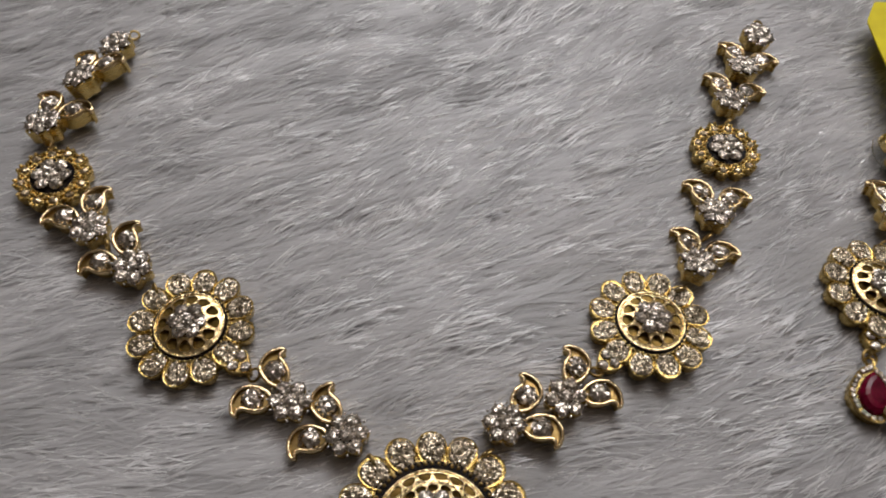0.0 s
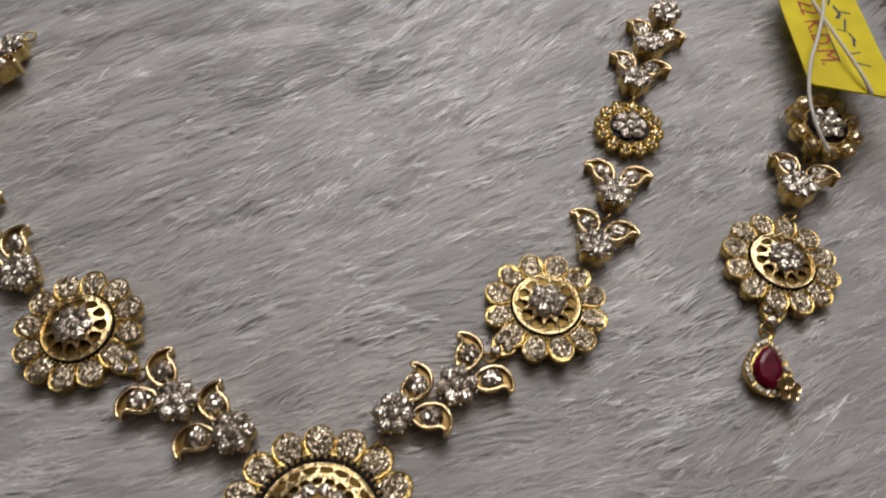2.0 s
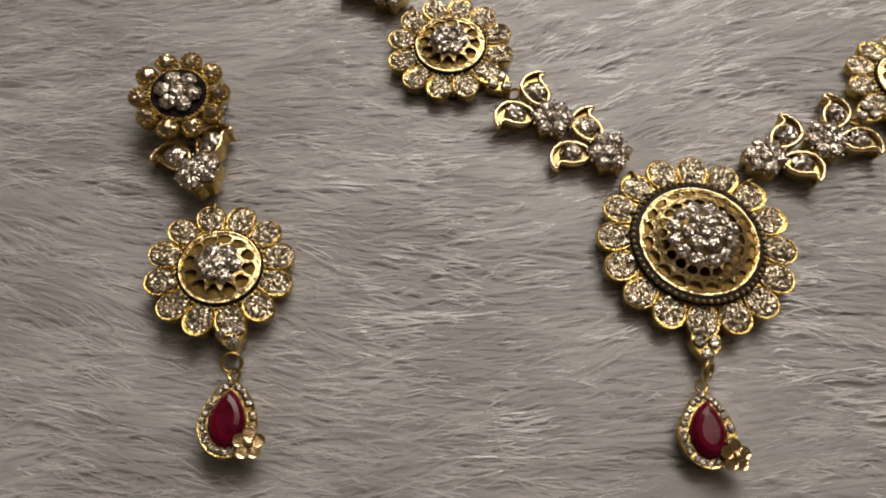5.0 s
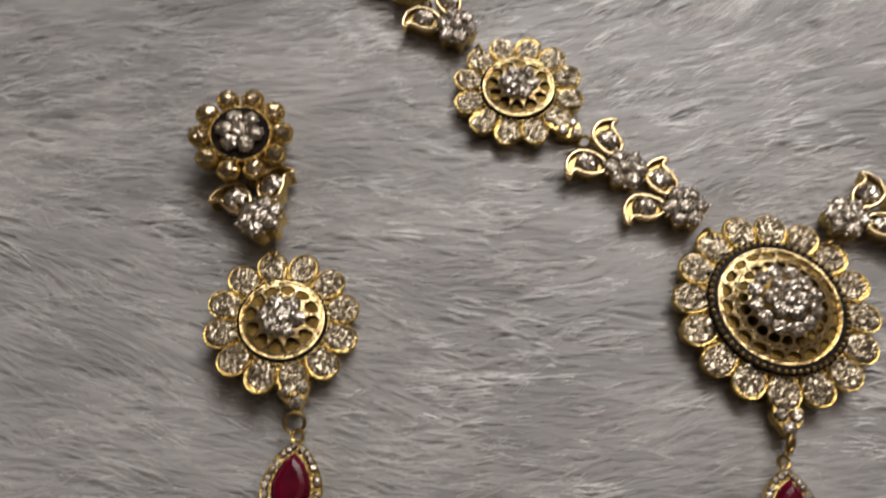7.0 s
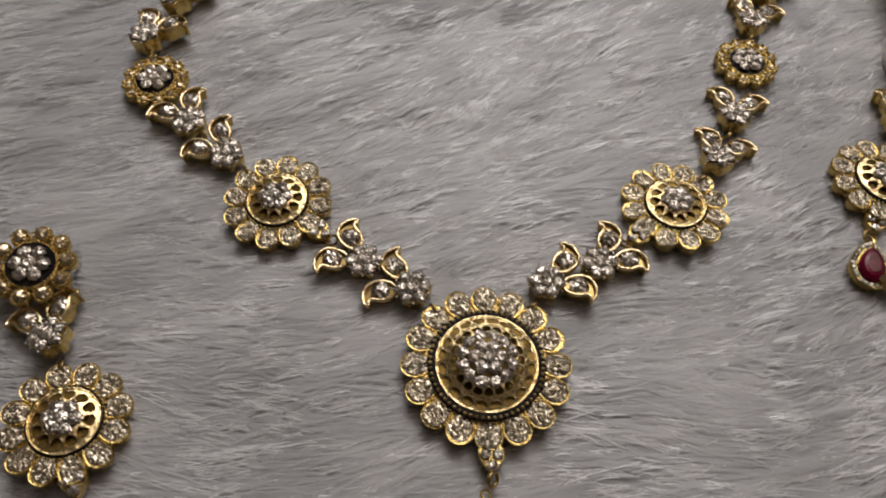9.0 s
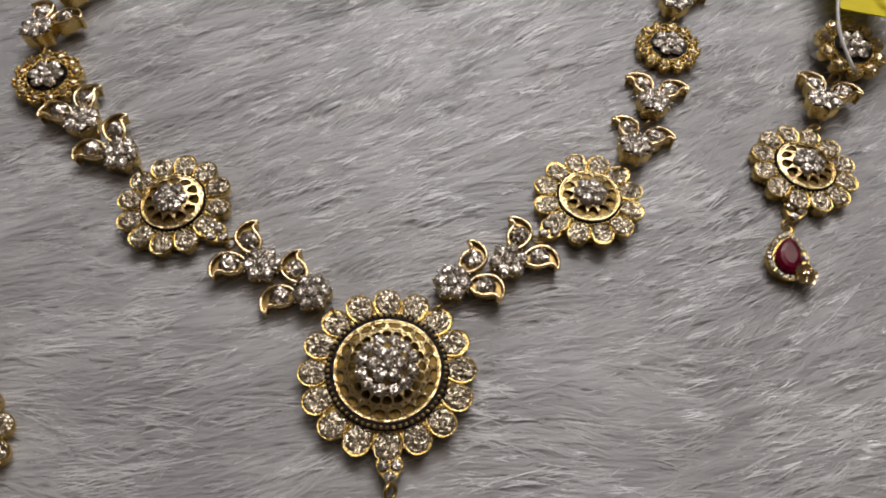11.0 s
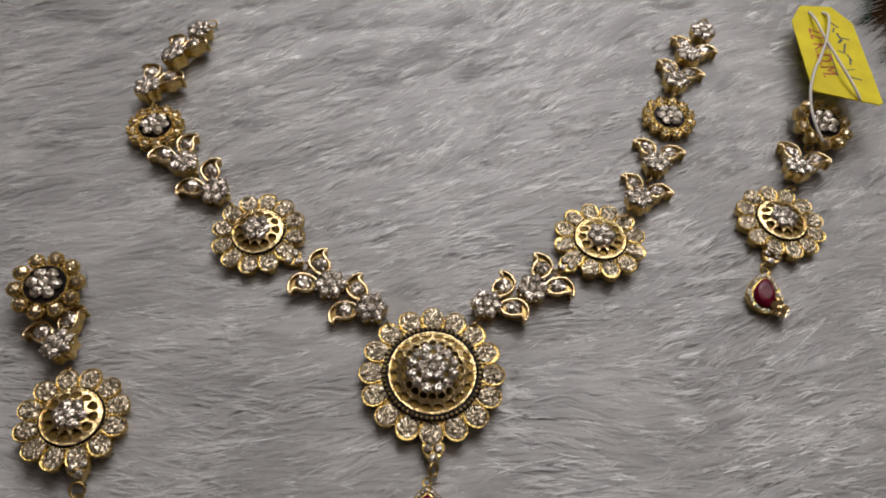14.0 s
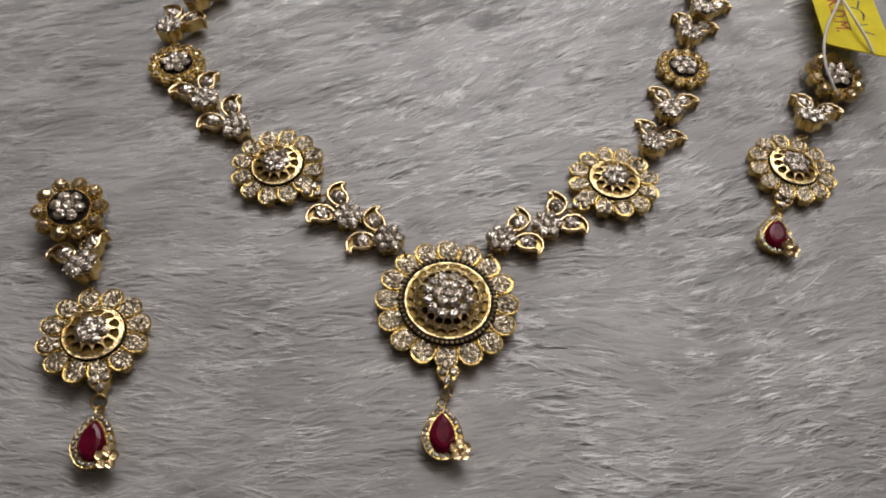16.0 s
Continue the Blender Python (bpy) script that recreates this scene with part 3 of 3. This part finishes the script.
def hair_mesh(clumps, per, seed, low, high, wide, long, mat, root=2.8, stray=0.09):
    """Tapered strands in combed clumps, as one mesh."""
    r = np.random.default_rng(seed)
    cx, cy = r.uniform(FUR_X0 + 40, FUR_X1, clumps), r.uniform(FUR_Y0 + 30, FUR_Y1 - 40, clumps)
    turn = np.array([hair_turn(x, y) for x, y in zip(cx, cy)]) + r.normal(0, stray, clumps)
    lift = np.array([swell(x, y) for x, y in zip(cx, cy)])
    cx = np.minimum(cx, np.array([fur_edge(y) for y in cy]) - 4)
    reach, rise = r.uniform(*long, clumps), r.uniform(low, high, clumps)
    k = np.repeat(np.arange(clumps), per)
    n = len(k)
    spread_root, spread_tip = r.normal(0, root, (n, 2)), r.normal(0, 0.45 * root, (n, 2))
    along = reach[k] * r.uniform(0.65, 1.1, n)
    bend = r.normal(0, 0.12, n)
    width = r.uniform(*wide, n)
    # neighbouring clumps lean together in long soft locks
    u, v = cx * np.cos(turn) + cy * np.sin(turn), cy * np.cos(turn) - cx * np.sin(turn)
    lean = np.array([noise.noise((a / 24, b / 6, 3.7)) + 0.6 * noise.noise((a / 10, b / 2.6, 8.2)) for a, b in zip(u, v)])
    # the pile lies smoother in the middle of the throw than towards its edge
    loose = 0.6 + 0.4 * np.clip((cx + 10) / 70, 0, 1)
    roll = (loose * lean)[k] + r.uniform(-0.12, 0.12, n)
    pts = []
    for s in (0.0, 0.3, 0.65, 1.0):
        a = turn[k] + bend * s
        mixw = s**0.8
        x = cx[k] + spread_root[:, 0] * (1 - mixw) + spread_tip[:, 0] * mixw + along * s * np.cos(a)
        y = cy[k] + spread_root[:, 1] * (1 - mixw) + spread_tip[:, 1] * mixw + along * s * np.sin(a)
        arch = np.sin(math.pi * min(0.15 + 0.75 * s, 1.0))
        z = -3.0 + lift[k] + (rise[k] + 2.8) * (arch if s < 0.6 else 0.55 * arch + 0.45) + r.normal(0, 0.15, n)
        pts.append((x, y, z, a, width * (1.0, 1.0, 0.75, 0.12)[len(pts)]))
    co = np.empty((n, 8, 3))
    for i, (x, y, z, a, w) in enumerate(pts):
        sx, sy, sz = -np.sin(a) * np.cos(roll), np.cos(a) * np.cos(roll), np.sin(roll)
        for side, q in ((0, -0.5), (1, 0.5)):
            co[:, 2 * i + side] = np.stack([x + q * w * sx, y + q * w * sy, z + q * w * sz], 1)
    base = (np.arange(n) * 8)[:, None, None]
    quads = base + np.array([[0, 1, 3, 2], [2, 3, 5, 4], [4, 5, 7, 6]])
    me = bpy.data.meshes.new("hair")
    me.vertices.add(n * 8)
    me.vertices.foreach_set("co", (co * MM).ravel())
    me.loops.add(n * 12)
    me.loops.foreach_set("vertex_index", quads.ravel().astype(np.int32))
    me.polygons.add(n * 3)
    me.polygons.foreach_set("loop_start", np.arange(n * 3, dtype=np.int32) * 4)
    me.polygons.foreach_set("use_smooth", np.ones(n * 3, dtype=bool))
    me.update(calc_edges=True)
    me.materials.append(mat)
    return me


tagged(part("hair", hair_mesh(10000, 30, 3, -0.9, 0.3, (0.22, 0.55), (14, 30), HAIR), fur, None, "long soft white hair"), kind="stuff")
tagged(part("hair", hair_mesh(6000, 8, 5, -0.2, 0.5, (0.14, 0.32), (7, 17), GLOSSY_HAIR, 1.2), fur, None, "glossy white top hair"), kind="stuff")
tagged(part("hair", hair_mesh(3200, 4, 14, 0.1, 0.6, (0.12, 0.26), (4, 10), GLOSSY_HAIR, 0.6, 0.16), fur, None, "bright short hair tips"), kind="stuff")
# sparse grey clumps paint the shaded gaps where the hair parts
tagged(part("hair", hair_mesh(170, 12, 8, -0.5, 0.25, (0.07, 0.15), (4, 11), GREY_GAP_HAIR, 0.7), fur, None, "grey strands standing in for shaded gaps in the hair"), kind="stuff")
tagged(part("hair", hair_mesh(110, 9, 11, 0.1, 1.1, (0.05, 0.1), (6, 14), HAIR, 0.5, 0.6), fur, None, "stray white hair"), kind="stuff")

# ---- the necklace ----
L = dict(pend=(0.0, 0.0), flow=(-46.9, 39.9), disc=(-81.7, 76.1), k1=(-70.7, 62.3), k2=(-60.3, 52.9), k3=(-26.4, 23.9), k4=(-15.3, 17.2), k5=(-85.7, 89.2), k6=(-80.0, 103.3), k7=(-74.4, 115.1), end=(-72.4, 121.2))
R = dict(pend=(0.0, 0.0), flow=(45.6, 39.9), disc=(72.0, 85.7), k1=(64.7, 66.0), k2=(57.9, 52.7), k3=(25.9, 23.9), k4=(14.0, 18.9), k5=(76.0, 99.6), k6=(82.0, 111.1), k7=(88.8, 123.4), end=(91.4, 129.6))

necklace = tagged(new("necklace"), "gold flower necklace with clear stones and ruby drop on white fur", "necklace")
flower(necklace, "medallion", put(0, 0, 0.2), 17.9, 16, 11.75, 2.6, 3.7, 2, 20, label="large pierced gold medallion with stone petals", turn=90)
for S in (L, R):
    flower(necklace, "flower", put(*S["flow"], 0.3, 0, rng.uniform(-4, 4), rng.uniform(-4, 4)), 12.8, 12, 7.2, 2.5, 2.0, 1, 12, label="round gold flower with stone petals", turn=heading(S["flow"], S["k3"]) + 90)
    small_rosette(necklace, "rosette", put(*S["disc"], 0.4), 8.4, 12, 4.7, 2.6, AMBER_MESHES, 1.05, 1.6, "small gold rosette with black enamel", rng.uniform(0, 30))
    for a, b in (("k4", "k3"), ("k3", "flow"), ("k2", "k1"), ("k1", "disc"), ("k5", "k6"), ("k6", "k7")):
        # the last links of one strand lie tipped over on their outer edge
        tipped = -13 if S is L and a in ("k5", "k6") else 0
        # on the other strand the leaves dip into the fur
        dip = -11 if S is R and a in ("k1", "k2", "k5", "k6") else 0
        leaf_link(necklace, put(*S[a], 0.5 - 0.06 * (tipped + dip), heading(S[a], S[b]) + rng.uniform(-6, 6), dip + rng.uniform(-5, 5), tipped + rng.uniform(-5, 5)), 3.0 if not tipped else 3.8)
    leaf_link(necklace, put(*S["k7"], 1.4 if S is L else 0.8, heading(S["k7"], S["end"]), 0, -13 if S is L else 4), ears=False)
    jump_ring(necklace, put(*S["end"], 2.0, 0, 15, 10), 1.2)
    a, b = Vector(S["flow"]), Vector(S["k3"])
    spot = a + (b - a).normalized() * 13.2
    connector(necklace, put(spot.x, spot.y, 0.5, heading(b, a)))
    for p, q, k in ((a, b, 0.64), (Vector(S["k4"]), Vector(S["pend"]), 0.27), (Vector(S["k2"]), a, 0.36), (Vector(S["k5"]), Vector(S["disc"]), 0.36), (Vector(S["k1"]), Vector(S["k2"]), 0.36)):
        spot = p + (q - p) * k
        jump_ring(necklace, put(spot.x, spot.y, 2.2, heading(p, q), 20, 70 if k < 0.5 else 20), 1.3)
connector(necklace, put(0.4, -19.4, 0.3, 0))
jump_ring(necklace, put(0.5, -23.2, 2.2, 0, 20, 55), 1.5, 0.42)
ruby_drop(necklace, put(-0.7, -33.2, 0.4, 2))


# ---- the two earrings ----
def earring(stud, mid, rose, conn, ring, drop, drop_turn, stud_high, label):
    ear = tagged(new("earring"), label, "earring", "pair of earrings")
    small_rosette(ear, "stud", put(*stud, stud_high, 0, 6, 4), 9.3, 10, 5.1, 2.4, AMBER_MESHES, 1.6, 1.62, "gold stud flower with black enamel centre", 12)
    bm = bmesh.new()
    prism(bm, circle(0.5, 10), -7, 0.2)
    prism(bm, circle(2.6, 20), -3.4, -1.4, 0.4)
    part("post", finish("post", bm, GOLD), ear, put(*stud, stud_high))
    bm = bmesh.new()
    prism(bm, circle(2.2, 18), 0, 1.6, 0.4)
    part("nut", finish("nut", bm, GOLD), ear, put(stud[0] - 3.8, stud[1] + 7.0, 1.2, 0, 12, 0), "gold screw nut")
    bm = bmesh.new()
    prism(bm, circle(8.0, 32), 0, 0.5, 0.15)
    part("backing_disc", finish("backing_disc", bm, PLASTIC), ear, put(stud[0] - 0.5, stud[1] + 3.4, 1.6, 0, 6, 0), "clear plastic backing disc")
    leaf_link(ear, put(*mid, 1.8, heading(mid, stud) + 3, -9, -6), 3.4)
    jump_ring(ear, put((stud[0] * 0.55 + mid[0] * 0.45), (stud[1] * 0.55 + mid[1] * 0.45), 3.0, 0, 60, 0), 1.3)
    flower(ear, "flower", put(*rose, 0.4, 0, -3, 3), 12.8, 12, 7.2, 2.5, 2.0, 1, 12, label="round gold flower with stone petals", turn=heading(rose, conn) + 90)
    spot = Vector(mid) + (Vector(rose) - Vector(mid)) * 0.32
    jump_ring(ear, put(spot.x, spot.y, 2.2, heading(mid, rose), 10, 40), 1.3)
    connector(ear, put(*conn, 0.4, heading(conn, rose)))
    jump_ring(ear, put(*ring, 2.0, 0, 15, 10), 1.6)
    ruby_drop(ear, put(*drop, 0.6, drop_turn))
    return ear


earring((-96.3, 20.2), (-89.2, 4.6), (-83.0, -12.6), (-78.6, -24.3), (-78.0, -28.6), (-76.5, -37.7), 4, 5.0, "gold earring with ruby drop lying flat on white fur")
earring((117.8, 82.4), (106.4, 65.2), (97.5, 47.6), (92.2, 35.6), (90.2, 32.2), (87.6, 24.4), -16, 3.6, "gold earring with ruby drop, tied to a yellow tag")

# ---- the price tag ----
tag = tagged(new("price_tag"), "yellow card price tag with red print on a white thread", "price tag")
tag.matrix_basis = put(126.8, 111.2, 8.6, -5.6, -5.9, -5.4) @ Matrix.Scale(1.05, 4)
bm = bmesh.new()
prism(bm, [(-8.4, -20.4), (8.0, -25.4), (9.2, -24.4), (9.2, 13.2), (8.6, 14.6), (4.4, 22.2), (-4.6, 22.6), (-5.4, 22.0), (-9.0, 14.6), (-9.2, 13.2), (-9.2, -19.6)], 0, 0.35, 0.08)
part("card", finish("card", bm, CARD), tag, None, "yellow card")


def letters(body, size, mat, m, name):
    curve = bpy.data.curves.new(name, "FONT")
    curve.body, curve.size, curve.extrude = body, size * MM, 0.00003
    ob = new("letters_source", curve)
    me = bpy.data.meshes.new_from_object(ob)
    bpy.data.objects.remove(ob)
    me.name = name
    me.materials.clear()
    me.materials.append(mat)
    return part(name, me, tag, m)


letters("22 K.D.M.", 6.0, RED_INK, put(-4.9, 10.5, 0.4, -90), "printed_letters")
bm = bmesh.new()
prism(bm, [(-0.9, -13), (-0.6, -13), (-0.6, 9), (-0.9, 9)], 0.38, 0.42)
part("printed_rule", finish("printed_rule", bm, BLUE_INK), tag)
for x, y, wide, high, lean in ((3.4, 12.2, 0.5, 3.2, 35), (2.6, 9.6, 0.5, 2.4, -20), (3.6, 6.0, 0.6, 4.2, 10), (5.0, 5.2, 0.5, 3.0, 70), (3.2, 3.6, 0.9, 1.6, -30), (4.0, 0.6, 0.5, 4.4, -15), (2.8, -1.6, 0.45, 2.6, 60), (4.4, -4.2, 0.5, 3.0, 15), (4.2, -6.2, 0.5, 3.0, -10), (3.4, -10.0, 0.4, 2.6, 100), (4.0, -14.0, 0.45, 3.6, 65)):
    bm = bmesh.new()
    prism(bm, [(-wide / 2, -high / 2), (wide / 2, -high / 2), (wide / 2, high / 2), (-wide / 2, high / 2)], 0, 0.04)
    part("pen_stroke", finish("pen_stroke", bm, BLUE_INK), tag, put(x, y, 0.37, lean))


def thread_line(points):
    out, pts = [], [Vector(p) for p in points]
    for i in range(len(pts) - 1):
        a, b, c, d = pts[max(i - 1, 0)], pts[i], pts[i + 1], pts[min(i + 2, len(pts) - 1)]
        for s in range(6):
            t = s / 6
            out.append(0.5 * (2 * b + (c - a) * t + (2 * a - 5 * b + 4 * c - d) * t * t + (3 * b - a - 3 * c + d) * t**3))
    return out + [pts[-1]]


for line in ([(-3.0, 18.5, 0.6), (-2.8, 12, 2.2), (-2.0, 2, 2.6), (-0.5, -10, 3.0), (1.5, -19, 2.2), (3.0, -24, 0.6)], [(1.0, 18.5, 0.6), (1.6, 14, 2.0), (-1.6, 2.5, 3.4), (-5.6, -8, 4.0), (-9.6, -17, 4.5), (-12.2, -26, 4.2), (-12.6, -34, 2.8), (-10.5, -41, 0.0)]):
    bm = bmesh.new()
    tube(bm, thread_line(line), 0.42, False, 6)
    part("thread", finish("thread", bm, THREAD, True), tag, None, "white cotton thread")
